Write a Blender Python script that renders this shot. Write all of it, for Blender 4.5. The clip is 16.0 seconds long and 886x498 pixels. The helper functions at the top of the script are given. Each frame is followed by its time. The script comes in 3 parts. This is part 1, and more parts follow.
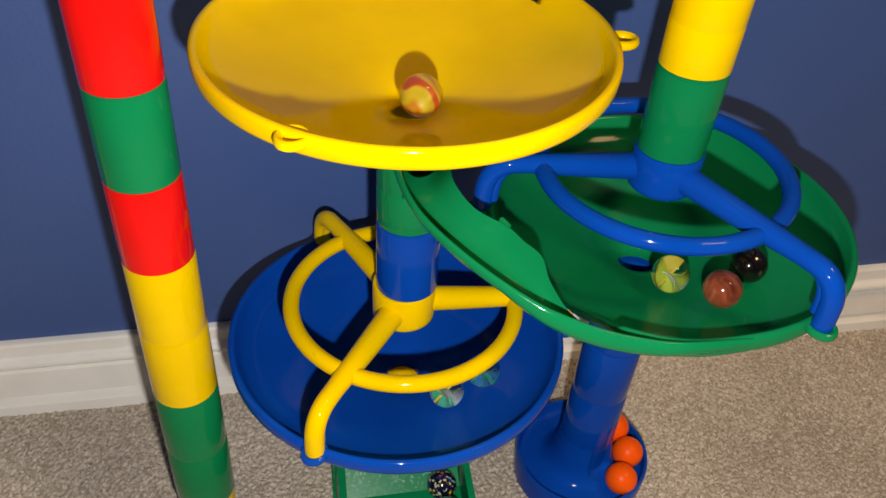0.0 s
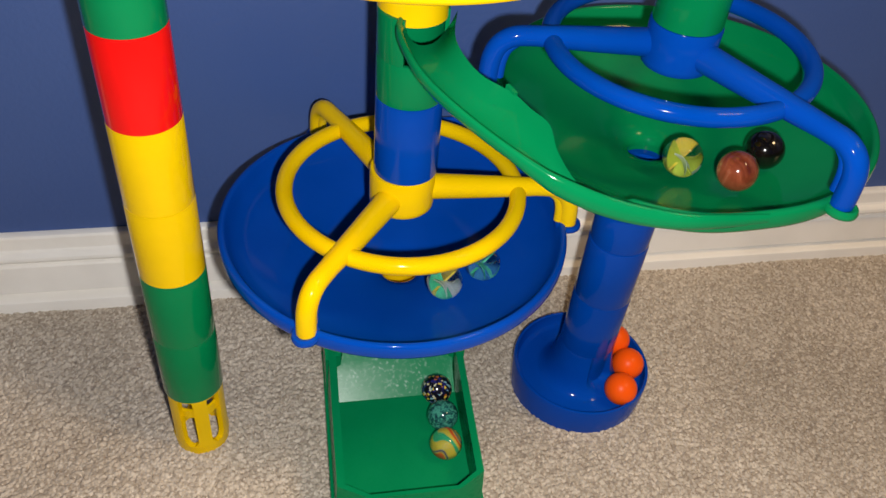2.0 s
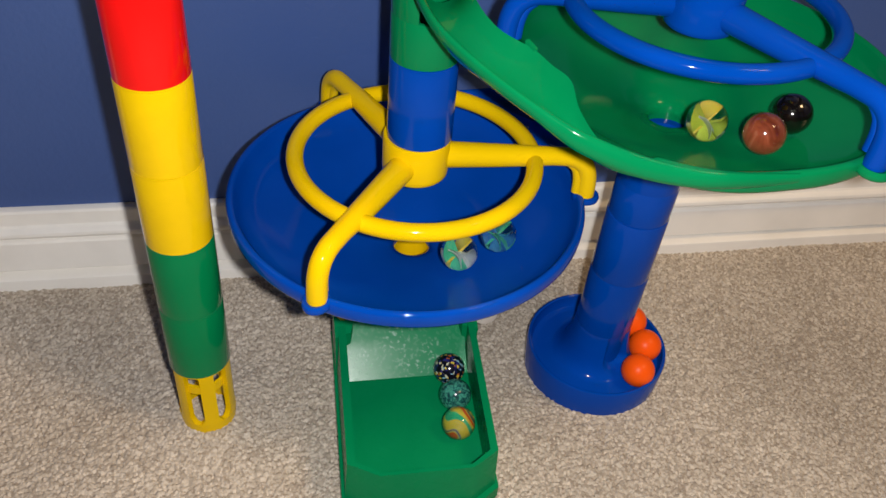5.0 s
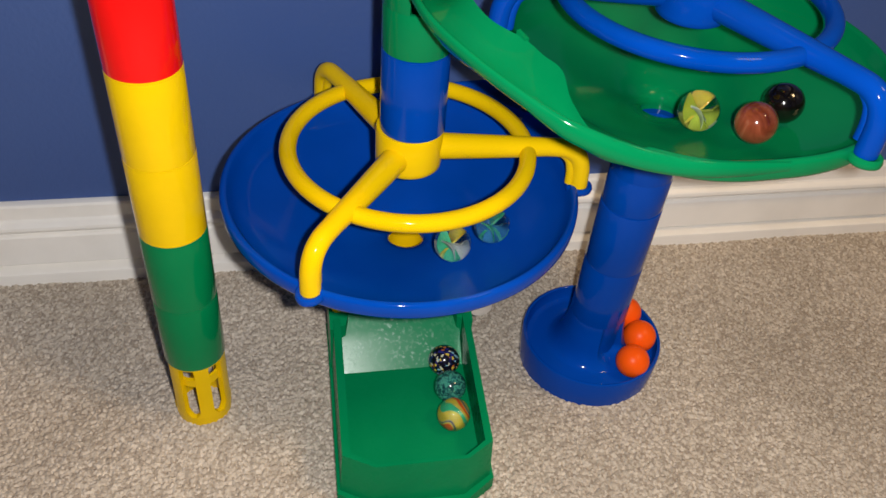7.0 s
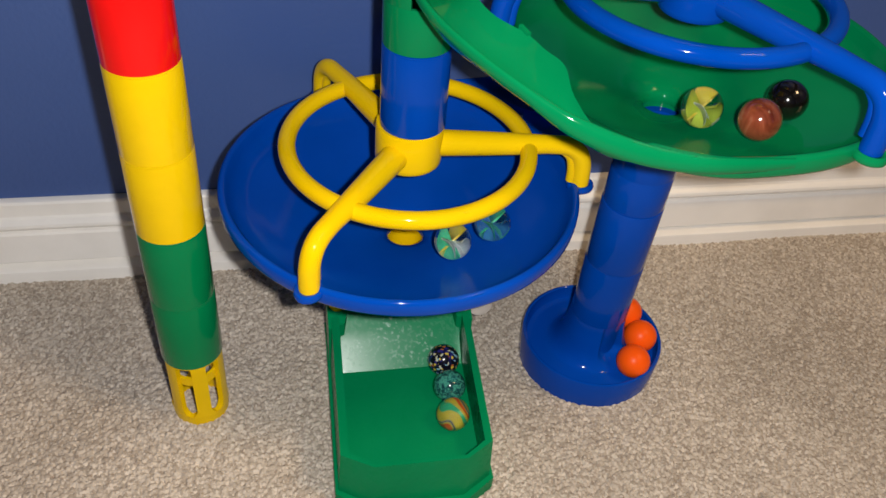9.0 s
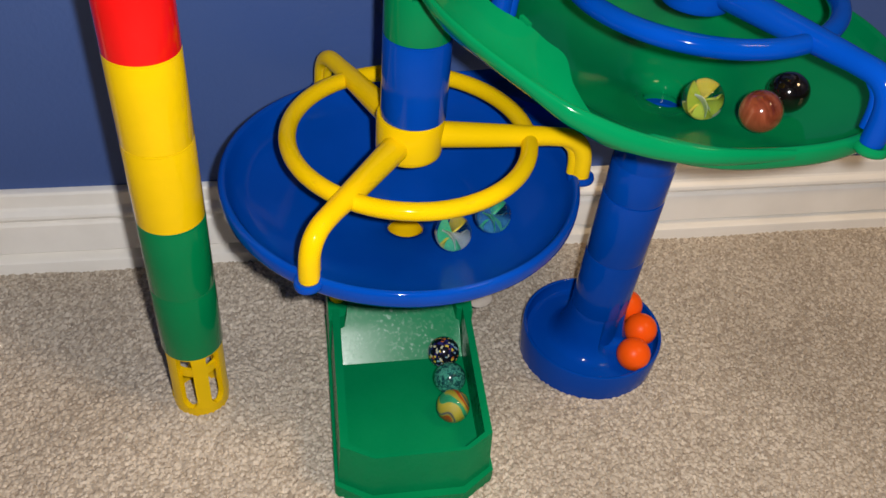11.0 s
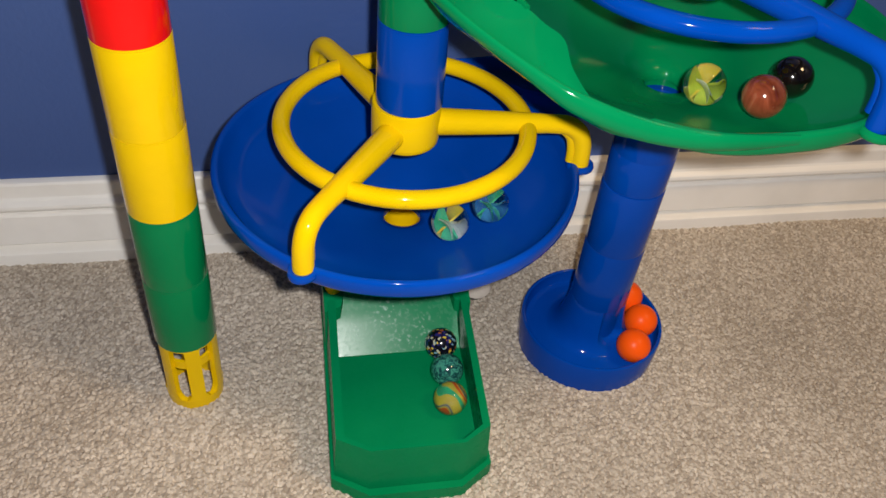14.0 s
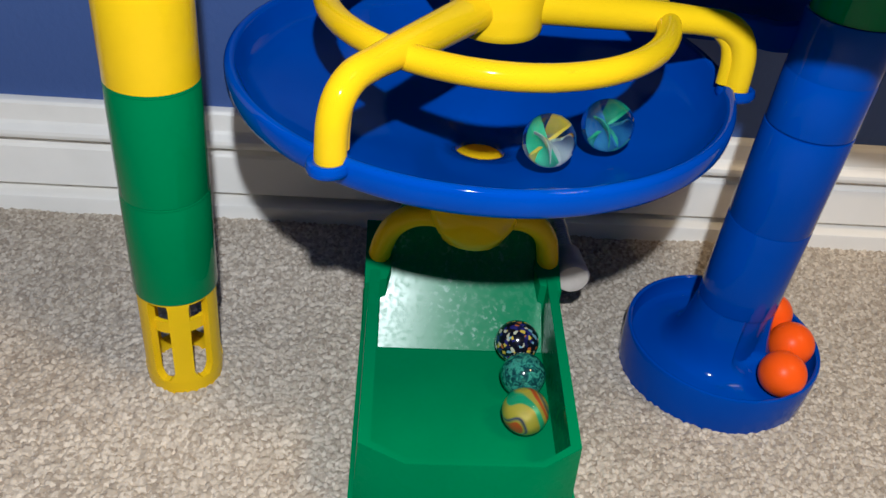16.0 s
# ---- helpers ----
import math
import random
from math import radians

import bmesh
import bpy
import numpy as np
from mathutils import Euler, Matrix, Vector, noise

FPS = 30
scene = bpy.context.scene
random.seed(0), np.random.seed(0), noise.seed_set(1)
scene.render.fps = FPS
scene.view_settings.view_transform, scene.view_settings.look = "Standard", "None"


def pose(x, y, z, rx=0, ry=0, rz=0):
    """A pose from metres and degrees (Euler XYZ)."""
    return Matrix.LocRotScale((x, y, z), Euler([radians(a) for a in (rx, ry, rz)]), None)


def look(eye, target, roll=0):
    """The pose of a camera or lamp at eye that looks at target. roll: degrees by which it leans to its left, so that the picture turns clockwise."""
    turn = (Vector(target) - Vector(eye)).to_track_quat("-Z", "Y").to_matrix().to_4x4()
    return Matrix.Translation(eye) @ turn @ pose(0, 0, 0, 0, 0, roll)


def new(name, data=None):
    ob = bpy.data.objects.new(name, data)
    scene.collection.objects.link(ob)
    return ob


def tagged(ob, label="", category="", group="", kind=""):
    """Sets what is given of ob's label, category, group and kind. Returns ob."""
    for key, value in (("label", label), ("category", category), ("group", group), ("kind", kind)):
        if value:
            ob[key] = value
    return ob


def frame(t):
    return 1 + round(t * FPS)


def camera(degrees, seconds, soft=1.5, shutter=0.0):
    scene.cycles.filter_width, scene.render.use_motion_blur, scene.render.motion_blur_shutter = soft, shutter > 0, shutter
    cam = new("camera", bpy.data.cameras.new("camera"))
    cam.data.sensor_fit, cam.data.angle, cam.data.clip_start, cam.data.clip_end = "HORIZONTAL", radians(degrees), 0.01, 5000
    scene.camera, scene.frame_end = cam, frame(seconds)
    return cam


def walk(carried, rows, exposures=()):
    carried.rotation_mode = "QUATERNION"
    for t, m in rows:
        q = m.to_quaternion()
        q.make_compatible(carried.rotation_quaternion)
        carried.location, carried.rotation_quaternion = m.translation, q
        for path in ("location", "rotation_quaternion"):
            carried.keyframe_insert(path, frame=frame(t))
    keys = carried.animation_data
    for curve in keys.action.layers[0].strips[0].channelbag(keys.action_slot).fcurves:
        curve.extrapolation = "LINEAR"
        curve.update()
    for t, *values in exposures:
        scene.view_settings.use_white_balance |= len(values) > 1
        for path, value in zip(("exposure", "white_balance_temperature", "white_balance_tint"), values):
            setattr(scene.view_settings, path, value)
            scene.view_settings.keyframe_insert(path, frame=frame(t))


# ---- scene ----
cam = camera(54.0, 16.0, soft=1.5)
PATH = [
    (0, (0.256, 0.0496, 0.5208), (0.5296, 1.2536, -0.4968), 3.8),
    (0.5, (0.2552, 0.0464, 0.5112), (0.5296, 1.2504, -0.5072), 3.8),
    (1, (0.2536, 0.0424, 0.4944), (0.524, 1.2304, -0.5424), 4.5),
    (1.5, (0.2552, 0.0384, 0.4824), (0.5264, 1.208, -0.576), 5.1),
    (2, (0.2544, 0.0368, 0.4736), (0.5312, 1.1992, -0.5904), 5.5),
    (2.5, (0.252, 0.0392, 0.4552), (0.5336, 1.208, -0.6008), 5.6),
    (3, (0.252, 0.0376, 0.4528), (0.532, 1.2096, -0.6), 5.6),
    (3.5, (0.2528, 0.0352, 0.4504), (0.5248, 1.2096, -0.6016), 5.5),
    (4, (0.2512, 0.0344, 0.4496), (0.5192, 1.2088, -0.6032), 5.5),
    (6.5, (0.252, 0.0336, 0.448), (0.5192, 1.204, -0.6088), 5.2),
    (7, (0.2536, 0.032, 0.448), (0.5224, 1.1992, -0.6128), 5.2),
    (7.5, (0.252, 0.032, 0.4448), (0.524, 1.1976, -0.6168), 5.4),
    (8, (0.2528, 0.032, 0.4448), (0.5232, 1.2, -0.6144), 5.5),
    (8.5, (0.2544, 0.032, 0.444), (0.5264, 1.204, -0.612), 5.3),
    (9, (0.2528, 0.0336, 0.4432), (0.5264, 1.2032, -0.6136), 5.5),
    (11.5, (0.2536, 0.032, 0.4408), (0.5216, 1.1944, -0.6248), 5.6),
    (12, (0.2536, 0.032, 0.4392), (0.52, 1.1928, -0.6296), 5.6),
    (12.5, (0.252, 0.0304, 0.4368), (0.5232, 1.1912, -0.6304), 5.7),
    (13, (0.2544, 0.0336, 0.4392), (0.5208, 1.1912, -0.6328), 5.3),
    (13.5, (0.2544, 0.0336, 0.44), (0.5216, 1.1904, -0.6328), 5.2),
    (14, (0.256, 0.036, 0.4344), (0.5264, 1.1936, -0.636), 5.6),
    (14.5, (0.2597, 0.0423, 0.4163), (0.5129, 1.1349, -0.5797), 6.33),
    (14.7, (0.2605, 0.0491, 0.4009), (0.5209, 1.1524, -0.5813), 7.15),
    (15, (0.2676, 0.0618, 0.3830), (0.5029, 1.1714, -0.5985), 6.78),
    (15.2, (0.2647, 0.0696, 0.3574), (0.4863, 1.1876, -0.6178), 7.53),
    (15.5, (0.2645, 0.0816, 0.3293), (0.4445, 1.2362, -0.6111), 6.81),
    (15.7, (0.2695, 0.0914, 0.3128), (0.4189, 1.2635, -0.6111), 6.75),
    (16, (0.2724, 0.0960, 0.2942), (0.4042, 1.3002, -0.5905), 6.33),
]
walk(cam, [(t, look(eye, target, roll)) for t, eye, target, roll in PATH],
     exposures=[(0.0, -0.14, 6750, 10), (0.7, -0.08, 6620, 10), (2.0, 0.0, 6460, 10), (4.0, 0.0, 6400, 10.5), (13.8, 0.0, 6390, 10.5), (14.6, 0.0, 6270, 9), (15.0, 0.04, 6040, 8), (15.5, 0.14, 5900, 7), (16.0, 0.18, 5720, 6.5)])

# ---- light: the phone's own lamp, a little to the right of and above its lens; a dim room ----
SIZE = 0.8  # the toy is drawn on a 59 mm module and brought to its true size by this factor

world = bpy.data.worlds.new("World")
world.use_nodes = True
world.node_tree.nodes["Background"].inputs[0].default_value = (1.0, 0.86, 0.7, 1)
world.node_tree.nodes["Background"].inputs[1].default_value = 0.012
scene.world = world

flash = bpy.data.lights.new("phone_lamp", "POINT")
flash.energy = 9.4
flash.shadow_soft_size = 0.006
flash.color = (1.0, 0.965, 0.93)
flash_ob = new("phone_lamp", flash)
flash_ob.location = (0.346 * SIZE, 0.043 * SIZE, 0.560 * SIZE)

ceiling_lamp = bpy.data.lights.new("room_lamp", "AREA")
ceiling_lamp.shape, ceiling_lamp.size, ceiling_lamp.energy = "DISK", 0.6, 22.5
ceiling_lamp.color = (1.0, 0.67, 0.33)
ceiling_ob = new("room_lamp", ceiling_lamp)
ceiling_ob.location = (1.5, -0.35, 2.36)


# ---- materials ----
def material(name):
    mat = bpy.data.materials.new(name)
    mat.use_nodes = True
    nodes, links = mat.node_tree.nodes, mat.node_tree.links
    return mat, nodes, links, nodes["Principled BSDF"]


def texture(nodes, links, kind, scale, detail=4.0):
    co = nodes.new("ShaderNodeTexCoord")
    tex = nodes.new(kind)
    tex.inputs["Scale"].default_value = scale
    if kind == "ShaderNodeTexNoise":
        tex.inputs["Detail"].default_value = detail
    links.new(co.outputs["Object"], tex.inputs["Vector"])
    return tex


def ramp(nodes, links, source, stops):
    r = nodes.new("ShaderNodeValToRGB")
    ends = r.color_ramp.elements
    (ends[0].position, first), (ends[1].position, last) = stops[0], stops[-1]
    ends[0].color, ends[1].color = (*first, 1), (*last, 1)
    for at, colour in stops[1:-1]:
        ends.new(at).color = (*colour, 1)
    links.new(source, r.inputs["Fac"])
    return r


def bump(nodes, links, source, bsdf, strength, distance):
    b = nodes.new("ShaderNodeBump")
    b.inputs["Strength"].default_value, b.inputs["Distance"].default_value = strength, distance
    links.new(source, b.inputs["Height"])
    links.new(b.outputs["Normal"], bsdf.inputs["Normal"])
    return b


def plastic(name, colour, rough=0.10, scuff=0.05, uneven=0.05, gloss=0.28):
    """Moulded toy plastic: glossy, a little uneven, with faint scuffs."""
    mat, nodes, links, bsdf = material(name)
    cloud = texture(nodes, links, "ShaderNodeTexNoise", 14.0, 5.0)
    dark = tuple(c * 0.9 for c in colour)
    light = tuple(min(1, c * 1.05 + 0.002) for c in colour)
    links.new(ramp(nodes, links, cloud.outputs["Fac"], [(0.35, dark), (0.65, light)]).outputs["Color"], bsdf.inputs["Base Color"])
    fine = texture(nodes, links, "ShaderNodeTexNoise", 160.0, 8.0)
    r = ramp(nodes, links, fine.outputs["Fac"], [(0.4, (rough,) * 3), (0.75, (rough + scuff,) * 3)])
    links.new(r.outputs["Color"], bsdf.inputs["Roughness"])
    bump(nodes, links, texture(nodes, links, "ShaderNodeTexNoise", 45.0, 2.0).outputs["Fac"], bsdf, uneven, 0.002)
    bsdf.inputs["IOR"].default_value = 1.5
    bsdf.inputs["Specular IOR Level"].default_value = gloss
    return mat


RED = plastic("red_plastic", (0.78, 0.006, 0.005), 0.07, gloss=0.18)
YELLOW = plastic("yellow_plastic", (0.84, 0.545, 0.0), 0.08, gloss=0.13)
GREEN = plastic("green_plastic", (0.0006, 0.190, 0.062), 0.065, 0.05, 0.035, gloss=0.13)
BLUE = plastic("blue_plastic", (0.0002, 0.056, 0.385), 0.07, 0.04, 0.035, gloss=0.12)
TRAY_GREEN = plastic("tray_green_plastic", (0.0010, 0.212, 0.074), 0.26, 0.10, 0.010, 0.05)


def scuffed_ramp():
    """The tray's green, worn to a satin sheen by rolling marbles, with fine pale nicks."""
    mat, nodes, links, bsdf = material("scuffed_green_plastic")
    spots = texture(nodes, links, "ShaderNodeTexNoise", 420.0, 6.0)
    patch = texture(nodes, links, "ShaderNodeTexNoise", 38.0, 3.0)
    gate = ramp(nodes, links, patch.outputs["Fac"], [(0.50, (0,) * 3), (0.66, (1,) * 3)])
    nick = ramp(nodes, links, spots.outputs["Fac"], [(0.56, (0,) * 3), (0.68, (0.55,) * 3)])
    both = nodes.new("ShaderNodeMath")
    both.operation = "MULTIPLY"
    links.new(gate.outputs["Color"], both.inputs[0])
    links.new(nick.outputs["Color"], both.inputs[1])
    mix = nodes.new("ShaderNodeMix")
    mix.data_type = "RGBA"
    mix.inputs["A"].default_value = (0.0010, 0.212, 0.078, 1)
    mix.inputs["B"].default_value = (0.45, 0.62, 0.55, 1)
    links.new(both.outputs[0], mix.inputs["Factor"])
    links.new(mix.outputs["Result"], bsdf.inputs["Base Color"])
    links.new(ramp(nodes, links, spots.outputs["Fac"], [(0.4, (0.22,) * 3), (0.7, (0.32,) * 3)]).outputs["Color"], bsdf.inputs["Roughness"])
    bsdf.inputs["Specular IOR Level"].default_value = 0.30
    return mat


RAMP_GREEN = scuffed_ramp()
ORANGE = plastic("orange_ball", (1.0, 0.104, 0.003), 0.34, 0.08, gloss=0.16)


def wall_paint():
    mat, nodes, links, bsdf = material("blue_wall_paint")
    cloud = texture(nodes, links, "ShaderNodeTexNoise", 5.0, 6.0)
    r = ramp(nodes, links, cloud.outputs["Fac"], [(0.3, (0.042, 0.088, 0.270)), (0.7, (0.050, 0.102, 0.300))])
    links.new(r.outputs["Color"], bsdf.inputs["Base Color"])
    bsdf.inputs["Roughness"].default_value = 0.5
    bump(nodes, links, texture(nodes, links, "ShaderNodeTexNoise", 260.0, 3.0).outputs["Fac"], bsdf, 0.25, 0.0012)
    return mat


def trim_paint():
    mat, nodes, links, bsdf = material("white_trim_paint")
    cloud = texture(nodes, links, "ShaderNodeTexNoise", 22.0, 7.0)
    r = ramp(nodes, links, cloud.outputs["Fac"], [(0.3, (0.86, 0.832, 0.782)), (0.6, (0.94, 0.912, 0.862))])
    links.new(r.outputs["Color"], bsdf.inputs["Base Color"])
    bsdf.inputs["Roughness"].default_value = 0.35
    bump(nodes, links, texture(nodes, links, "ShaderNodeTexNoise", 120.0, 3.0).outputs["Fac"], bsdf, 0.12, 0.0008)
    return mat


def ceiling_paint():
    mat, nodes, links, bsdf = material("ceiling_paint")
    cloud = texture(nodes, links, "ShaderNodeTexNoise", 90.0, 4.0)
    r = ramp(nodes, links, cloud.outputs["Fac"], [(0.3, (0.68, 0.67, 0.64)), (0.7, (0.78, 0.77, 0.74))])
    links.new(r.outputs["Color"], bsdf.inputs["Base Color"])
    bsdf.inputs["Roughness"].default_value = 0.9
    return mat


def carpet_pile():
    mat, nodes, links, bsdf = material("beige_carpet_pile")
    tuft = texture(nodes, links, "ShaderNodeTexVoronoi", 560.0)
    tone = ramp(nodes, links, tuft.outputs["Color"], [(0.1, (0.35, 0.29, 0.23)), (0.5, (0.51, 0.44, 0.358)), (0.9, (0.70, 0.62, 0.52))])
    large = texture(nodes, links, "ShaderNodeTexNoise", 6.5, 6.0)
    wear = ramp(nodes, links, large.outputs["Fac"], [(0.36, (0.83, 0.825, 0.82)), (0.60, (1.0, 1.0, 1.0))])
    mix = nodes.new("ShaderNodeMix")
    mix.data_type, mix.blend_type = "RGBA", "MULTIPLY"
    mix.inputs["Factor"].default_value = 1.0
    links.new(tone.outputs["Color"], mix.inputs["A"])
    links.new(wear.outputs["Color"], mix.inputs["B"])
    links.new(mix.outputs["Result"], bsdf.inputs["Base Color"])
    bsdf.inputs["Roughness"].default_value = 1.0
    bsdf.inputs["Specular IOR Level"].default_value = 0.1
    bump(nodes, links, texture(nodes, links, "ShaderNodeTexNoise", 900.0, 3.0).outputs["Fac"], bsdf, 0.5, 0.0006)
    return mat


WALL, TRIM, CEILING, CARPET = wall_paint(), trim_paint(), ceiling_paint(), carpet_pile()


def glass(name, colour=(1, 1, 1)):
    mat, nodes, links, bsdf = material(name)
    bsdf.inputs["Base Color"].default_value = (*colour, 1)
    bsdf.inputs["Transmission Weight"].default_value = 1.0
    bsdf.inputs["IOR"].default_value = 1.5
    rough = texture(nodes, links, "ShaderNodeTexNoise", 200.0, 4.0)
    links.new(ramp(nodes, links, rough.outputs["Fac"], [(0.5, (0.0,) * 3), (0.8, (0.06,) * 3)]).outputs["Color"], bsdf.inputs["Roughness"])
    return mat


def streaked(name, stops, scale=60.0):
    """Opaque coloured glass with drawn-out streaks."""
    mat, nodes, links, bsdf = material(name)
    wave = texture(nodes, links, "ShaderNodeTexNoise", scale, 3.0)
    wave.inputs["Distortion"].default_value = 1.5
    links.new(ramp(nodes, links, wave.outputs["Fac"], stops).outputs["Color"], bsdf.inputs["Base Color"])
    bsdf.inputs["Roughness"].default_value = 0.12
    bsdf.inputs["Coat Weight"].default_value = 0.6
    return mat


def speckled():
    mat, nodes, links, bsdf = material("speckled_black_glass")
    chips = texture(nodes, links, "ShaderNodeTexVoronoi", 640.0)
    sep = nodes.new("ShaderNodeSeparateColor")
    links.new(chips.outputs["Color"], sep.inputs["Color"])
    r = ramp(nodes, links, sep.outputs["Red"], [(0.0, (0.006, 0.006, 0.012)), (0.54, (0.010, 0.010, 0.05)), (0.66, (0.62, 0.46, 0.05)),
                                              (0.74, (0.5, 0.5, 0.36)), (0.81, (0.02, 0.02, 0.14)), (0.91, (0.2, 0.38, 0.46)), (0.96, (0.42, 0.12, 0.03))])
    r.color_ramp.interpolation = "CONSTANT"
    links.new(r.outputs["Color"], bsdf.inputs["Base Color"])
    bsdf.inputs["Roughness"].default_value = 0.15
    return mat


CLEAR = glass("clear_glass", (0.97, 1.0, 0.98))
SMOKE = streaked("black_glass", [(0.3, (0.002, 0.002, 0.002)), (0.7, (0.008, 0.005, 0.004))], 40.0)
AMBER = streaked("red_brown_glass", [(0.3, (0.09, 0.016, 0.006)), (0.55, (0.24, 0.055, 0.024)), (0.8, (0.40, 0.18, 0.10))])
TEAL = streaked("mottled_teal_glass", [(0.38, (0.008, 0.045, 0.05)), (0.5, (0.02, 0.13, 0.11)), (0.62, (0.07, 0.34, 0.24)), (0.72, (0.02, 0.12, 0.10))], 330.0)
SPECKLE = speckled()
VANES = {
    "yellow": streaked("yellow_vane", [(0.3, (0.75, 0.6, 0.03)), (0.7, (0.9, 0.75, 0.2))]),
    "orange": streaked("orange_vane", [(0.3, (0.75, 0.12, 0.02)), (0.7, (0.9, 0.35, 0.05))]),
    "green": streaked("green_vane", [(0.3, (0.02, 0.45, 0.2)), (0.7, (0.2, 0.8, 0.5))]),
    "blue": streaked("blue_vane", [(0.3, (0.02, 0.09, 0.4)), (0.7, (0.1, 0.45, 0.7))]),
    "white": streaked("white_vane", [(0.3, (0.55, 0.65, 0.6)), (0.7, (0.8, 0.85, 0.8))]),
    "lime": streaked("lime_vane", [(0.3, (0.35, 0.45, 0.03)), (0.7, (0.6, 0.7, 0.1))]),
}


def chrome():
    mat, nodes, links, bsdf = material("steel_spring")
    bsdf.inputs["Metallic"].default_value = 1.0
    n = texture(nodes, links, "ShaderNodeTexNoise", 90.0, 4.0)
    links.new(ramp(nodes, links, n.outputs["Fac"], [(0.3, (0.5, 0.49, 0.46)), (0.7, (0.66, 0.65, 0.62))]).outputs["Color"], bsdf.inputs["Base Color"])
    bsdf.inputs["Roughness"].default_value = 0.3
    return mat


def rubber():
    mat, nodes, links, bsdf = material("white_rubber")
    n = texture(nodes, links, "ShaderNodeTexNoise", 70.0, 6.0)
    links.new(ramp(nodes, links, n.outputs["Fac"], [(0.35, (0.48, 0.42, 0.36)), (0.65, (0.66, 0.60, 0.54))]).outputs["Color"], bsdf.inputs["Base Color"])
    bsdf.inputs["Roughness"].default_value = 0.7
    return mat


STEEL, RUBBER = chrome(), rubber()


# ---- building helpers ----
def finish(name, bm, mat, angle=40):
    bmesh.ops.remove_doubles(bm, verts=bm.verts, dist=1e-6)
    bmesh.ops.recalc_face_normals(bm, faces=bm.faces)
    mesh = bpy.data.meshes.new(name)
    bm.to_mesh(mesh)
    bm.free()
    mesh.shade_smooth()
    mesh.set_sharp_from_angle(angle=radians(angle))
    mesh.materials.append(mat)
    return mesh


def thing(name, at, label, category, group="", kind=""):
    """An Empty at the thing's base, given in module units."""
    ob = new(name)
    ob.empty_display_size = 0.01
    ob.location = Vector(at) * SIZE
    return tagged(ob, label, category, group, kind)


def root_of(ob):
    while ob.parent:
        ob = ob.parent
    return ob


def part(name, bm, mat, parent, label="", angle=40):
    """Links a bmesh, drawn in module units at its place in the room, as one mesh under a thing or a part."""
    base = root_of(parent).location
    bm.transform(Matrix.Translation(-base) @ Matrix.Diagonal((SIZE, SIZE, SIZE, 1)))
    ob = new(name, finish(name, bm, mat, angle))
    ob.parent = parent
    if label:
        ob["label"] = label
    return ob


def solo(name, bm, mat, at, label, category, group="", kind="", angle=40):
    """A thing that is one mesh."""
    base = Vector(at) * SIZE
    bm.transform(Matrix.Translation(-base) @ Matrix.Diagonal((SIZE, SIZE, SIZE, 1)))
    ob = new(name, finish(name, bm, mat, angle))
    ob.location = base
    return tagged(ob, label, category, group, kind)


def lathe(bm, profile, centre=(0, 0, 0), n=64, closed=True, arc=None):
    """Turns a profile of (radius, height) about the upright through centre."""
    a0, a1 = arc or (0.0, 360.0)
    whole = arc is None
    rings = []
    count = n if whole else n + 1
    for i in range(count):
        a = radians(a0 + (a1 - a0) * i / n)
        rings.append([bm.verts.new((centre[0] + r * math.cos(a), centre[1] + r * math.sin(a), centre[2] + z)) for r, z in profile])
    m = len(profile)
    for i in range(n):
        p, q = rings[i], rings[(i + 1) % count]
        for j in range(m if closed else m - 1):
            k = (j + 1) % m
            bm.faces.new((p[j], q[j], q[k], p[k]))
    if not whole and closed:
        bm.faces.new(rings[0])
        bm.faces.new(list(reversed(rings[-1])))
    return bm


def sweep(bm, path, radius, n=14, closed=False):
    """A round bar along a path; radius is one number or one for each point."""
    pts = [Vector(p) for p in path]
    radii = radius if isinstance(radius, (list, tuple)) else [radius] * len(pts)
    rings, up = [], None
    for i, p in enumerate(pts):
        a = pts[i - 1] if (i or closed) else p
        b = pts[(i + 1) % len(pts)] if (i + 1 < len(pts) or closed) else p
        d = (b - a).normalized()
        if up is None:
            up = d.orthogonal().normalized()
        up = (up - d * up.dot(d)).normalized()
        side = d.cross(up)
        rings.append([bm.verts.new(p + radii[i] * (math.cos(2 * math.pi * k / n) * up + math.sin(2 * math.pi * k / n) * side)) for k in range(n)])
    for i in range(len(rings) - (0 if closed else 1)):
        p, q = rings[i], rings[(i + 1) % len(rings)]
        for k in range(n):
            bm.faces.new((p[k], p[(k + 1) % n], q[(k + 1) % n], q[k]))
    if not closed:
        bm.faces.new(list(reversed(rings[0])))
        bm.faces.new(rings[-1])
    return bm


def smooth_path(points, steps=8):
    """A rounded curve through the points."""
    pts = [Vector(p) for p in points]
    out = []
    for i in range(len(pts) - 1):
        p0, p1, p2, p3 = pts[max(i - 1, 0)], pts[i], pts[i + 1], pts[min(i + 2, len(pts) - 1)]
        for k in range(steps):
            t = k / steps
            out.append(0.5 * (2 * p1 + (p2 - p0) * t + (2 * p0 - 5 * p1 + 4 * p2 - p3) * t * t + (3 * p1 - p0 - 3 * p2 + p3) * t ** 3))
    return out + [pts[-1]]


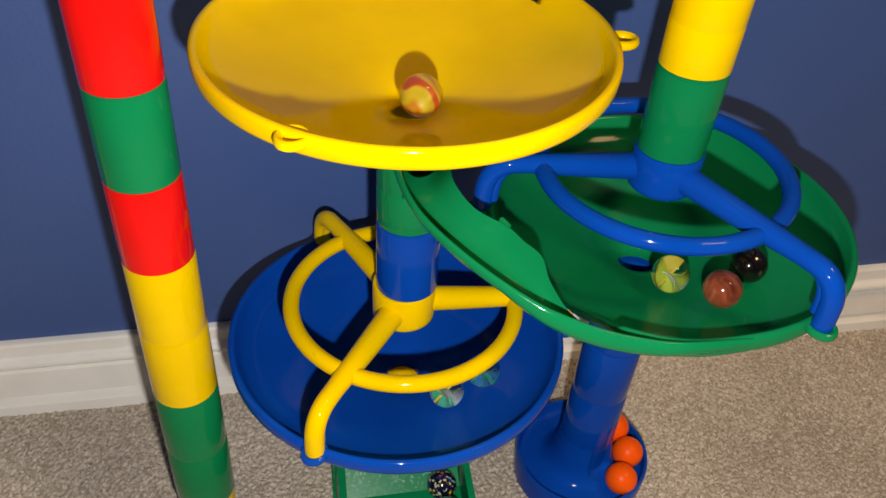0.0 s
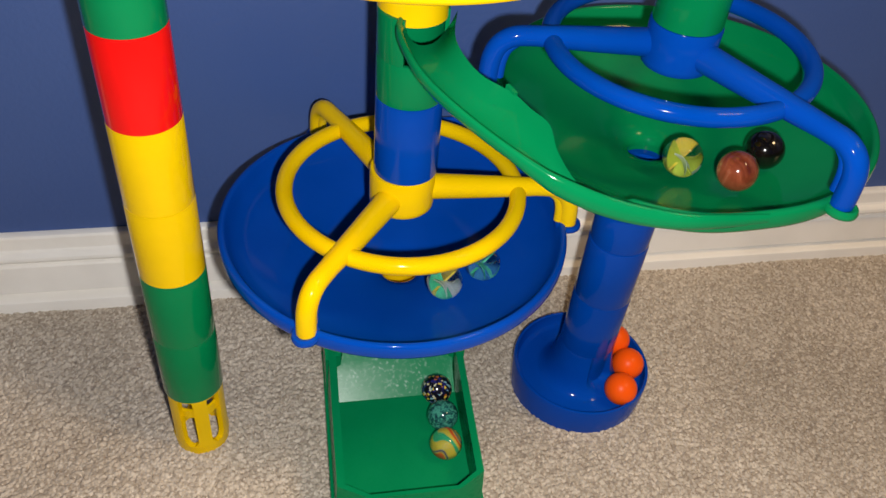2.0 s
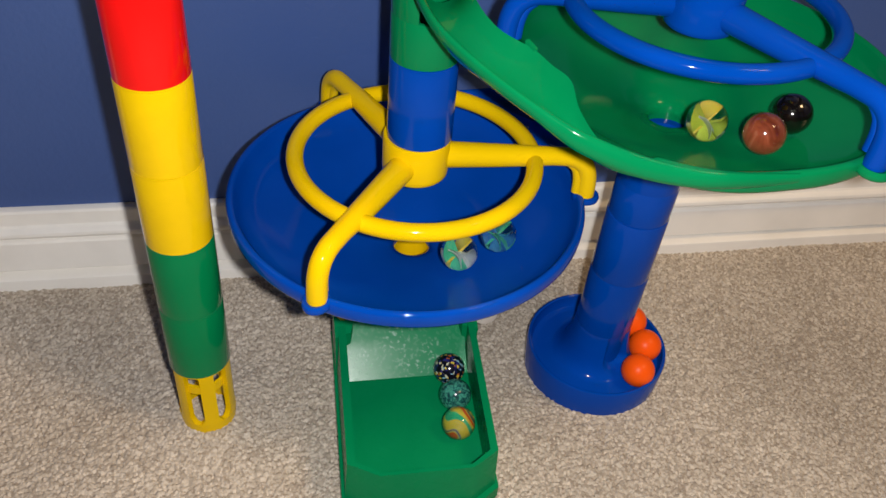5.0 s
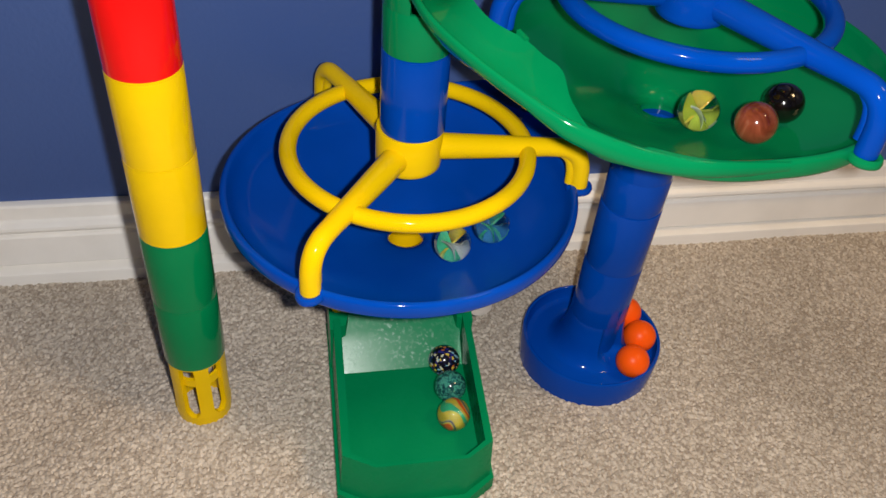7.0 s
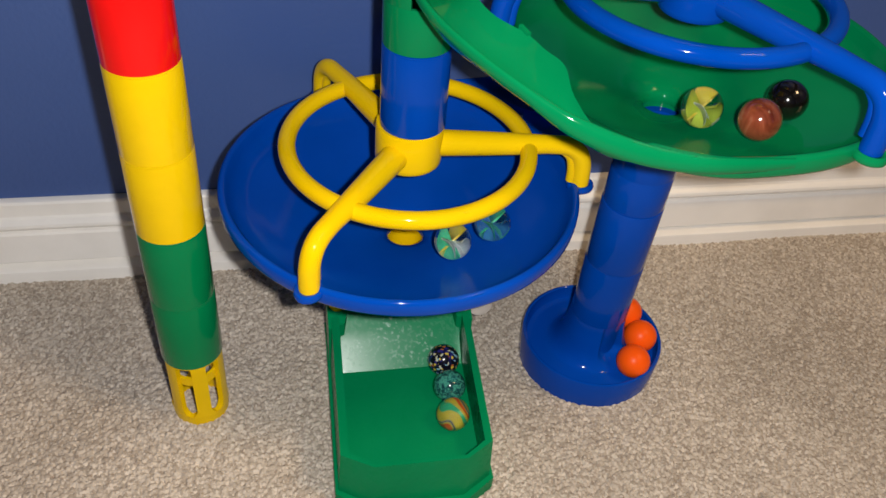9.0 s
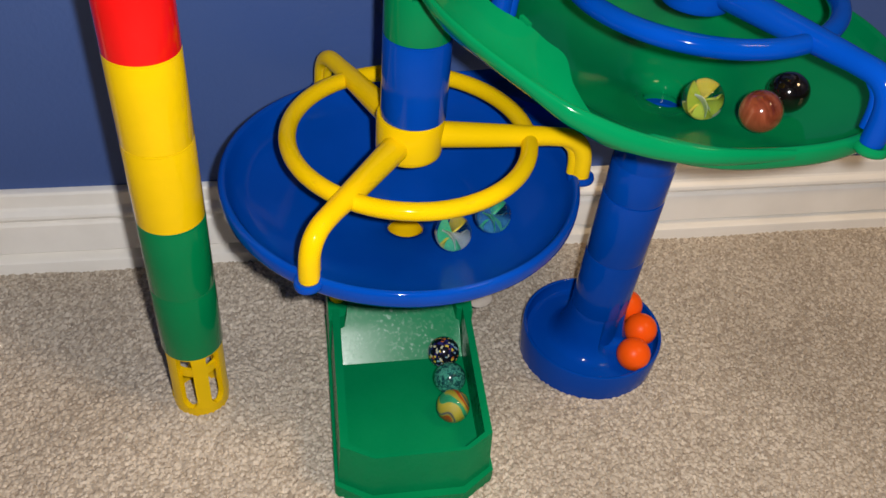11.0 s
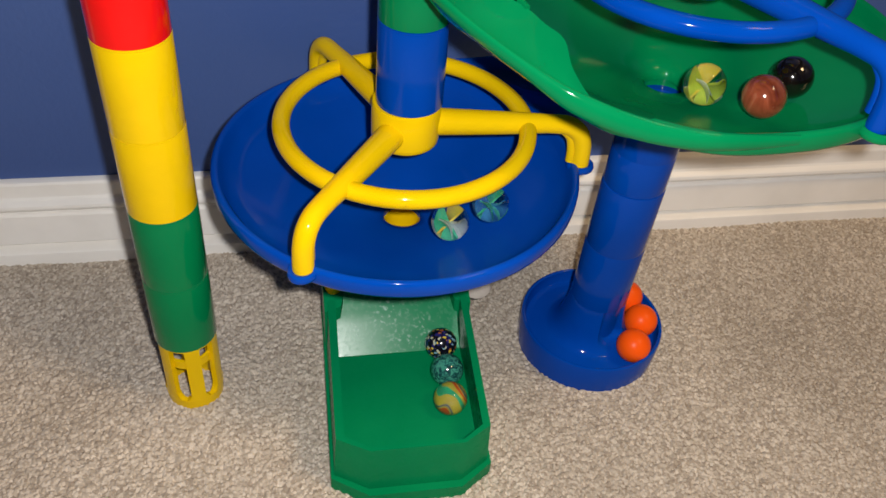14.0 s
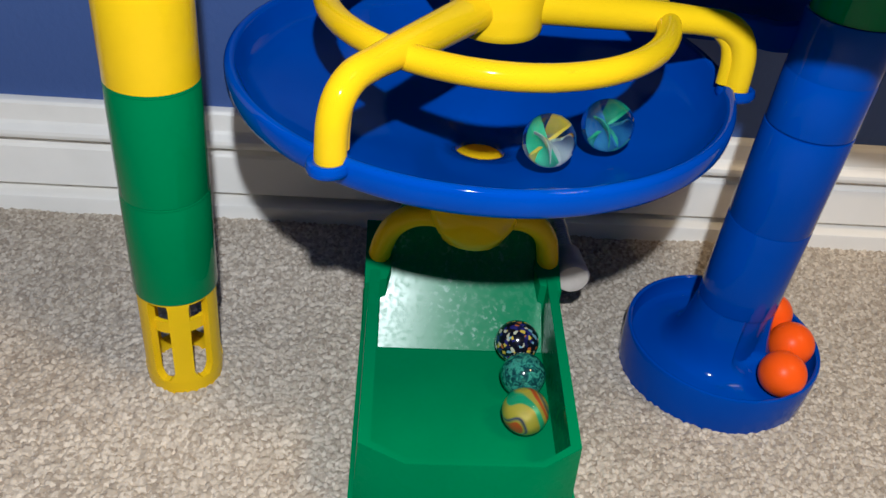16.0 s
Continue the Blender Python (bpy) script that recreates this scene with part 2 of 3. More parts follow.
def slab(bm, outline, z0, z1):
    """An upright prism; z1 may be one number or one for each corner."""
    tops = z1 if isinstance(z1, (list, tuple)) else [z1] * len(outline)
    low = [bm.verts.new((x, y, z0)) for x, y in outline]
    high = [bm.verts.new((x, y, z)) for (x, y), z in zip(outline, tops)]
    n = len(outline)
    bm.faces.new(list(reversed(low)))
    bm.faces.new(high)
    for i in range(n):
        bm.faces.new((low[i], low[(i + 1) % n], high[(i + 1) % n], high[i]))
    return bm


def rounded(bm, width, segments=2):
    edges = [e for e in bm.edges if len(e.link_faces) == 2 and e.calc_face_angle(0) > 0.5]
    bmesh.ops.bevel(bm, geom=edges, offset=width, segments=segments, profile=0.6, affect="EDGES", clamp_overlap=True)
    return bm


def box(bm, x0, y0, z0, x1, y1, z1):
    return slab(bm, [(x0, y0), (x1, y0), (x1, y1), (x0, y1)], z0, z1)


# ---- the room ----
WALL_Y = 0.6514
ROOM = (-1.9, -2.6, 2.7)  # west, south, east in module units
HIGH = 3.05


def room_walls():
    w, s, e = ROOM
    bm = box(bmesh.new(), w - 0.12, WALL_Y, -0.05, e + 0.12, WALL_Y + 0.12, HIGH)
    solo("wall_north", bm, WALL, (0, WALL_Y, 0), "matte navy blue painted wall above a white baseboard", "wall", kind="structure")
    for name, b in (("wall_south", (w - 0.12, s - 0.12, -0.05, e + 0.12, s, HIGH)), ("wall_west", (w - 0.12, s, -0.05, w, WALL_Y, HIGH)),
                    ("wall_east", (e, s, -0.05, e + 0.12, WALL_Y, HIGH))):
        solo(name, box(bmesh.new(), *b), WALL, (b[0], b[1], 0), "plain blue painted wall closing the room", "wall", kind="structure")
    solo("ceiling", box(bmesh.new(), w - 0.12, s - 0.12, HIGH, e + 0.12, WALL_Y + 0.12, HIGH + 0.1), CEILING, (0, 0, HIGH),
         "plain white painted ceiling of the room", "ceiling", kind="structure")


def baseboard():
    """A moulded board: a rounded cap, a groove, a flat face and a stepped foot."""
    profile = [(0.0, 0.0872), (0.0040, 0.0872), (0.0060, 0.0864), (0.0072, 0.0846), (0.0074, 0.0790), (0.0078, 0.0730), (0.0092, 0.0712), (0.0116, 0.0700), (0.0136, 0.0680),
               (0.0142, 0.0656), (0.0136, 0.0632), (0.0118, 0.0618), (0.0030, 0.0608), (0.0014, 0.0594), (0.0016, 0.0574), (0.0040, 0.0560), (0.0072, 0.0548), (0.0084, 0.0530), (0.0114, 0.0264),
               (0.0106, 0.0254), (0.0020, 0.0240), (0.0012, 0.0222), (0.0020, 0.0206), (0.0140, 0.0200), (0.0168, 0.0188), (0.0174, 0.0168), (0.0178, -0.03), (0.0, -0.03)]
    w, _, e = ROOM
    bm = bmesh.new()
    ends = []
    for x in (w, e):
        ends.append([bm.verts.new((x, WALL_Y - d, z)) for d, z in profile])
    n = len(profile)
    for i in range(n):
        bm.faces.new((ends[0][i], ends[0][(i + 1) % n], ends[1][(i + 1) % n], ends[1][i]))
    bm.faces.new(ends[0])
    bm.faces.new(list(reversed(ends[1])))
    solo("baseboard", bm, TRIM, (0, WALL_Y, 0), "white painted moulded wooden baseboard along the carpet", "baseboard", kind="structure", angle=25)


def carpet():
    """One sheet of short twisted pile: every tuft is a small dome, crowded and uneven."""
    fine = 0.0006
    def axis(lo, a, b, hi):
        near = np.arange(a, b, fine)
        return np.concatenate([a - np.geomspace(0.004, a - lo, 40)[::-1], near, near[-1] + np.geomspace(0.004, hi - near[-1], 40)])
    w, s, e = (v * SIZE for v in ROOM)
    xs = axis(w, -0.06, 0.86, e)
    ys = np.concatenate([0.20 - np.geomspace(0.004, 0.20 - s, 40)[::-1], np.arange(0.20, WALL_Y * SIZE, fine)])
    gx, gy = np.meshgrid(xs, ys)
    rng = np.random.default_rng(5)
    cell = 0.0019
    nx, ny = 3000, 3000
    jitter = rng.random((nx, ny, 4))
    ix, iy = np.floor((gx + 3) / cell).astype(int), np.floor((gy + 3) / cell).astype(int)
    height = np.full(gx.shape, -0.0010)
    for dx in (-1, 0, 1):
        for dy in (-1, 0, 1):
            j = jitter[(ix + dx) % nx, (iy + dy) % ny]
            px, py = (ix + dx + j[..., 0]) * cell - 3, (iy + dy + j[..., 1]) * cell - 3
            reach = 0.0010 + 0.0007 * j[..., 2]
            d2 = ((gx - px) ** 2 + (gy - py) ** 2) / reach ** 2
            height = np.maximum(height, (0.0013 * j[..., 3] + 0.0006) - 0.0011 * d2)
    sway = 0.0010 * np.sin(gx * 41 + 1.3 * np.sin(gy * 37)) * np.sin(gy * 53 + np.sin(gx * 29))
    rise = 0.0062 * np.exp(-((gx - 0.2405 * SIZE) ** 2 + (gy - 0.4875 * SIZE) ** 2) / 0.035 ** 2)  # pile pushed up round the slotted foot
    climb = np.clip((gy - 0.415) / 0.085, 0, 1)
    climb = 0.0066 * climb * climb * (3 - 2 * climb)  # the pile climbs a little to the board
    z = height + sway + np.maximum(rise, climb) - 0.0012
    rows, cols = gx.shape
    verts = np.stack([gx, gy, z], -1).reshape(-1, 3)
    k = np.arange(rows * cols).reshape(rows, cols)
    faces = np.stack([k[:-1, :-1], k[:-1, 1:], k[1:, 1:], k[1:, :-1]], -1).reshape(-1, 4)
    mesh = bpy.data.meshes.new("floor")
    mesh.vertices.add(len(verts))
    mesh.vertices.foreach_set("co", verts.ravel())
    mesh.loops.add(faces.size)
    mesh.loops.foreach_set("vertex_index", faces.ravel().astype(np.int32))
    mesh.polygons.add(len(faces))
    mesh.polygons.foreach_set("loop_start", np.arange(0, faces.size, 4, dtype=np.int32))
    mesh.update(calc_edges=True)
    mesh.shade_smooth()
    mesh.materials.append(CARPET)
    tagged(new("floor", mesh), "beige short twist pile wall-to-wall carpet", "carpet", kind="structure")


room_walls()
baseboard()
carpet()

# ---- the marble run ----
RUN = "pieces of the marble run"
BORE = 0.02175
UNIT = 0.0592
LEFT, MIDDLE = (0.2405, 0.4875), (0.3985, 0.5165)
RIGHT, RIGHT_LEAN = (0.5605, 0.5115), (-0.045, 0.007)  # the right-hand column leans a little towards the room
LEAN = Matrix(((1, 0, RIGHT_LEAN[1], 0), (0, 1, RIGHT_LEAN[0], 0), (0, 0, 1, 0), (0, 0, 0, 1)))
STILL = Matrix.Identity(4)
COLOURS = {"red": RED, "yellow": YELLOW, "green": GREEN, "blue": BLUE}


def shaped(fn, m):
    """Draws with fn into a fresh bmesh, then sets it in its place."""
    bm = bmesh.new()
    fn(bm)
    bm.transform(m)
    return bm


def tube_profile(z0, z1, r=BORE):
    b = 0.0006
    return [(r - b, z0), (r - b * 0.2, z0 + b * 0.3), (r, z0 + b), (r, z1 - b), (r - b * 0.2, z1 - b * 0.3), (r - b, z1), (r - 0.0025, z1), (r - 0.0025, z0)]


def tube(axis, z0, z1, colour, m=STILL, note="upright on the piece below"):
    piece = thing("connecting_tube", m @ Vector((*axis, z0)), f"glossy {colour} plastic connecting tube {note}", "toy tube", RUN)
    rim = z1 - 0.0016
    part("tube_wall", shaped(lambda b: lathe(b, tube_profile(z0, rim + 0.0002), (*axis, 0), 56), m), COLOURS[colour], piece)
    part("rim", shaped(lambda b: lathe(b, tube_profile(rim, z1, BORE + 0.00006), (*axis, 0), 56), m), COLOURS[colour], piece)


def foot_bar(angle, r):
    """An upright of the foot, spreading at both ends so that the slots have rounded corners."""
    bm = bmesh.new()
    rows = []
    for z, half in ((0.0136, 27), (0.0152, 21.5), (0.0172, 18), (0.0200, 14.5), (0.0650, 14.5), (0.0672, 15.5), (0.0688, 17)):
        steps = [radians(angle + half * (-1 + 2 * i / 6)) for i in range(7)]
        ring = [(r - 0.0005, a) for a in steps] + [(r - 0.0050, a) for a in reversed(steps)]
        rows.append([bm.verts.new((LEFT[0] + d * math.cos(a), LEFT[1] + d * math.sin(a), z)) for d, a in ring])
    for p, q in zip(rows, rows[1:]):
        for i in range(14):
            bm.faces.new((p[i], p[(i + 1) % 14], q[(i + 1) % 14], q[i]))
    bm.faces.new(list(reversed(rows[0])))
    bm.faces.new(rows[-1])
    return bm


def left_column():
    foot = thing("slotted_foot", (*LEFT, 0), "yellow plastic slotted foot standing on the carpet", "toy foot", RUN)
    r = BORE - 0.0002
    part("foot_ring", lathe(bmesh.new(), [(r - 0.0052, -0.003), (r - 0.0016, -0.003), (r - 0.0010, 0.0), (r - 0.0004, 0.0140), (r - 0.0046, 0.0140)], (*LEFT, 0), 48), YELLOW, foot)
    part("inner_ring", lathe(bmesh.new(), [(r - 0.0062, 0.0470), (r - 0.0038, 0.0470), (r - 0.0038, 0.0545), (r - 0.0062, 0.0545)], (*LEFT, 0), 48), YELLOW, foot)
    part("collar", lathe(bmesh.new(), [(r - 0.0046, 0.0676), (r - 0.0006, 0.0676), (r - 0.0006, 0.0689), (r - 0.0046, 0.0689)], (*LEFT, 0), 48), YELLOW, foot)
    for k in range(6):
        part("foot_bar", foot_bar(-77 + 60 * k, r), YELLOW, foot, angle=50)
    z = 0.069
    for colour in ("green", "green", "yellow", "yellow", "red", "green", "red", "red", "yellow"):
        tube(LEFT, z, z + UNIT, colour)
        z += UNIT


def bowl_mesh(bm, gap, drift):
    """A funnel dish about the origin, its rim at height 0, its hole set off by drift; over the gap (degrees) the rim gives way to the slide."""
    inner = [(0.0125, -0.0515), (0.0135, -0.0490), (0.0165, -0.0462), (0.023, -0.0430), (0.034, -0.0392), (0.050, -0.0345), (0.070, -0.0287), (0.090, -0.0225), (0.104, -0.0172),
             (0.1125, -0.0120), (0.1165, -0.0065), (0.1185, -0.0015)]
    lip = [(0.1195, 0.0002), (0.1212, 0.0008), (0.1230, 0.0), (0.1238, -0.002)]
    outer = [(0.1238, -0.0060), (0.1234, -0.0095), (0.1222, -0.0118), (0.1190, -0.0138), (0.110, -0.0180), (0.092, -0.0255), (0.070, -0.0350), (0.050, -0.0405), (0.030, -0.0470), (0.0225, -0.0500),
             (0.0215, -0.0540), (0.0215, -0.0760), (0.0190, -0.0760), (0.0190, -0.0560), (0.0125, -0.0540)]
    profile = inner + lip + outer
    n = 120
    a0, a1 = gap or (400, 401)
    rings = []
    for i in range(n):
        deg = 360.0 * i / n
        a = radians(deg)
        depth = min(max(min(deg - a0, a1 - deg) / 6.0, 0), 1) if gap else 0
        limit = 0.13 - (0.13 - 0.1135) * depth
        swell = 0.0055 * min(1.0, max(0.0, (deg - 222) / 8)) * (1.0 if deg < 256 else 0.5 + 0.5 * math.cos(math.pi * min(1.0, (deg - 256) / 28))) if gap else 0.0
        ring = []
        for r, z in profile:
            r += swell * max(0.0, r - 0.098) / 0.025
            if r > limit:
                r, z = limit, min(z, -0.0125 * depth) if z > -0.0115 else z
            k = min(1.0, max(0.0, (0.115 - r) / 0.092))
            k = k * k * (3 - 2 * k)
            ring.append(bm.verts.new((r * math.cos(a) + drift.x * k, r * math.sin(a) + drift.y * k, z)))
        rings.append(ring)
    m = len(profile)
    for i in range(n):
        p, q = rings[i], rings[(i + 1) % n]
        for j in range(m):
            k = (j + 1) % m
            bm.faces.new((p[j], q[j], q[k], p[k]))


# the slide's plan: outer lip and inner edge, with the lip's, the floor's and the inner edge's heights over the rim
SLIDE = [
    ((-0.1740, -0.0185), (-0.1410, -0.0010), 0.0490, 0.0290, 0.0480),
    ((-0.1738, -0.0338), (-0.1420, -0.0300), 0.0480, 0.0275, 0.0440),
    ((-0.1622, -0.0613), (-0.1289, -0.0477), 0.0420, 0.0215, 0.0345),
    ((-0.1426, -0.0814), (-0.1090, -0.0560), 0.0335, 0.0150, 0.0275),
    ((-0.1175, -0.0985), (-0.0990, -0.0650), 0.0235, 0.0080, 0.0235),
    ((-0.0960, -0.1090), (-0.0890, -0.0745), 0.0155, 0.0010, 0.0200),
    ((-0.0820, -0.1140), (-0.0830, -0.0850), 0.0115, -0.0040, 0.0080),
    ((-0.0603, -0.1190), (-0.0690, -0.1030), 0.0060, -0.0080, -0.0020),
    ((-0.0380, -0.1215), (-0.0420, -0.1160), 0.0020, -0.0070, -0.0060),
    ((-0.0120, -0.1222), (-0.0130, -0.1180), -0.0005, -0.0060, -0.0050),
    ((0.0310, -0.1140), (0.0290, -0.1110), -0.0040, -0.0080, -0.0070),
]

# the blue dish's slide comes in lower on its inner side
LOW_INNER = (0.0320, 0.0200, 0.0160, 0.0130, 0.0100, 0.0070, 0.0040)
LOW_SLIDE = [(o, i, lip, min(f, e - 0.0115), e) for (o, i, lip, f, _), e in zip(SLIDE, LOW_INNER)] + SLIDE[7:]


def slide_mesh(bm, plan):
    rows = []
    outer = smooth_path([(*o, lip) for o, i, lip, f, e in plan], 5)
    inner = smooth_path([(*i, e) for o, i, lip, f, e in plan], 5)
    floor = smooth_path([(f, 0, 0) for o, i, lip, f, e in plan], 5)
    across = 12
    for o, i, f in zip(outer, inner, floor):
        top, low = [], []
        for k in range(across + 1):
            u = k / across
            side = o.z if u < 0.5 else i.z
            w = abs(2 * u - 1) ** (2.6 if u < 0.5 else 2.2)
            z = f.x * (1 - w) + side * w
            p = o.lerp(i, u)
            top.append(bm.verts.new((p.x, p.y, z)))
            low.append(bm.verts.new((p.x, p.y, z - 0.0026)))
        rows.append((top, low))
    for (t0, l0), (t1, l1) in zip(rows, rows[1:]):
        for k in range(across):
            bm.faces.new((t0[k], t1[k], t1[k + 1], t0[k + 1]))
            bm.faces.new((l0[k], l0[k + 1], l1[k + 1], l1[k]))
        bm.faces.new((t0[0], l0[0], l1[0], t1[0]))
        bm.faces.new((t0[-1], t1[-1], l1[-1], l0[-1]))
    for t, l in (rows[0], rows[-1]):
        for k in range(across):
            bm.faces.new((t[k], t[k + 1], l[k + 1], l[k]))


def slide_lip(bm):
    """The rolled edge and outer side of the slide."""
    path = smooth_path([(*o, lip) for o, i, lip, f, e in SLIDE], 5)
    rows = []
    for j, p in enumerate(path):
        out = Vector((p.x, p.y, 0)).normalized()
        if p.x < -0.165:
            out = Vector((-0.9, -0.3, 0)).normalized()
        u = j / len(path)
        low = 2.0 - 0.4 * max(0.0, u - 0.55) / 0.45  # the side thins out into the dish's rim
        skirt = math.sin(math.pi * min(1.0, max(0.0, (u - 0.42) / 0.55))) ** 0.7 if 0.42 < u < 0.97 else 0.0  # and covers it on the way
        sect = [(-0.0014, 0.0), (0.0, 0.0012), (0.0014, 0.0008), (0.0020 + 0.0012 * skirt, -0.0008 - 0.0016 * skirt), (0.0017 + 0.0022 * skirt, -0.0020 * low - 0.0030 * skirt), (0.0002 + 0.0022 * skirt, -0.0036 * low - 0.0042 * skirt), (-0.0030, -0.0052 * low - 0.0042 * skirt), (-0.0040, -0.0040 * low)]
        rows.append([bm.verts.new(p + out * d + Vector((0, 0, z))) for d, z in sect])
    n = len(rows[0])
    for p, q in zip(rows, rows[1:]):
        for k in range(n):
            bm.faces.new((p[k], q[k], q[(k + 1) % n], p[(k + 1) % n]))
    bm.faces.new(rows[0])
    bm.faces.new(list(reversed(rows[-1])))


def slide_side(bm, plan):
    """The upright outer face below the slide's inner edge, from the feeding column to the dish."""
    rows = []
    for p in smooth_path([(*i, e) for o, i, lip, f, e in plan[:6]], 5):
        back = Vector((p.x, p.y, 0)).normalized() * 0.0024
        foot = Vector((0, 0, -0.0165))
        rows.append([bm.verts.new(q) for q in (p, p + back, p + back + foot, p + foot)])
    for p, q in zip(rows, rows[1:]):
        for k in range(4):
            bm.faces.new((p[k], q[k], q[(k + 1) % 4], p[(k + 1) % 4]))
    bm.faces.new(rows[0])
    bm.faces.new(list(reversed(rows[-1])))


def tab_mesh(bm, at, out):
    """A rounded eye outside the rim, which takes the foot of a leg: a ring about the leg's foot, drawn out to a short nose."""
    ring = [(0.0042, -0.0052), (0.0074, -0.0052), (0.0088, -0.0040), (0.0092, -0.0020), (0.0086, 0.0000), (0.0074, 0.0007), (0.0058, 0.0002), (0.0046, -0.0014)]
    lathe(bm, ring, (0, 0, 0), 32)
    for v in bm.verts:
        d = v.co.x * out.x + v.co.y * out.y
        if d > 0:
            v.co.x, v.co.y = v.co.x + out.x * d * 0.15, v.co.y + out.y * d * 0.15
    bm.transform(Matrix.Translation(at))


def funnel_dish(colour, centre, slide_centre, hole, z, turn, lugs, note, column, gap=(216.0, 246.0), plan=SLIDE):
    """The bowl about its own centre; the slide is struck from a centre nearer to the column that feeds it."""
    mat = COLOURS[colour]
    spin = Matrix.Rotation(radians(turn), 4, "Z")
    bowl_place = Matrix.Translation((*centre, z)) @ spin
    place = Matrix.Translation((*slide_centre, z + 0.003)) @ spin
    drift = spin.to_3x3().inverted() @ Vector((hole[0] - centre[0], hole[1] - centre[1], 0))
    dish = thing("funnel_dish", bowl_place @ Vector((0, 0, -0.076)), f"glossy {colour} plastic funnel dish, {note}", "toy dish", RUN)
    part("bowl", shaped(lambda b: bowl_mesh(b, gap, drift), bowl_place), mat, dish, angle=60)
    slide = part("slide", shaped(lambda b: slide_mesh(b, plan), place), mat, dish, angle=50)
    if plan is LOW_SLIDE:
        part("slide_side", shaped(lambda b: slide_side(b, plan), place), mat, slide)
    part("slide_lip", shaped(slide_lip, place), mat, slide, angle=60)
    axis, z0, z1, lean, mouth = column
    cut = z0 + 0.030
    bore = BORE + (0.0008 if plan is LOW_SLIDE else 0.0)
    def mouthed(b):
        lathe(b, tube_profile(z0, cut, bore), (*axis, 0), 56)
        lathe(b, tube_profile(cut - 0.0007, z1, bore), (*axis, 0), 44, arc=(mouth + 50, mouth + 310))
    part("slide_tube", shaped(mouthed, lean), mat, dish)
    tooth = bmesh.new()
    low = plan[3][4] - SLIDE[3][4]
    slab(tooth, [(-0.1135, -0.0535), (-0.1085, -0.0570), (-0.1065, -0.0555), (-0.1115, -0.0520)], 0.020 + low, [h + low for h in (0.0312, 0.0280, 0.0280, 0.0312)])
    tooth.transform(place)
    part("tooth", tooth, mat, slide)
    for at in lugs:
        part("lug", shaped(lambda b: tab_mesh(b, at, (at - Vector((*centre, at.z))).normalized()), STILL), mat, dish)


def leg_frame(colour, centre, z, angles, m, note):
    """A hub on three bent legs, tied by a ring; z is the hub's foot."""
    mat = COLOURS[colour]
    place = m @ Matrix.Translation((*centre, z))
    frame_ob = thing("leg_frame", place @ Vector((0, 0, 0)), f"glossy {colour} plastic ring frame, {note}", "toy frame", RUN)
    r = BORE + 0.0008
    hub = [(r - 0.004, 0.0), (r - 0.0012, 0.0), (r - 0.0002, 0.0012), (r, 0.004), (r, 0.0278), (r - 0.0006, 0.0290), (r - 0.0040, 0.0290)]
    part("hub", shaped(lambda b: lathe(b, hub, (0, 0, 0), 56), place), mat, frame_ob)
    ring = [(0.0805 * math.cos(2 * math.pi * k / 72), 0.0805 * math.sin(2 * math.pi * k / 72), 0.0115) for k in range(72)]
    part("ring", shaped(lambda b: sweep(b, ring, 0.0059, 16, closed=True), place), mat, frame_ob)
    for angle, reach in angles:
        ca, sa = math.cos(radians(angle)), math.sin(radians(angle))
        run = [(0.017, 0.0128), (0.05, 0.0128), (0.08, 0.0130), (0.100, 0.0130), (0.111, 0.0118), (0.1185, 0.0065), (0.1222, -0.002), (0.1232, -0.0120), (0.1235, -0.0225)]
        path = smooth_path([((d + (reach - 0.1235) * min(1, d / 0.1)) * ca, (d + (reach - 0.1235) * min(1, d / 0.1)) * sa, h) for d, h in run], 4)
        radii = [0.0094 - 0.0028 * min(1, k / 11) for k in range(len(path))]
        rib = [((d + reach - 0.1235) * ca, (d + reach - 0.1235) * sa, h) for d, h in ((0.1080, 0.0085), (0.1135, 0.0030), (0.1160, -0.0060), (0.1165, -0.0165))]
        part("leg", shaped(lambda b: sweep(sweep(b, path, radii, 16), smooth_path(rib, 4), 0.0034, 10), place), mat, frame_ob)


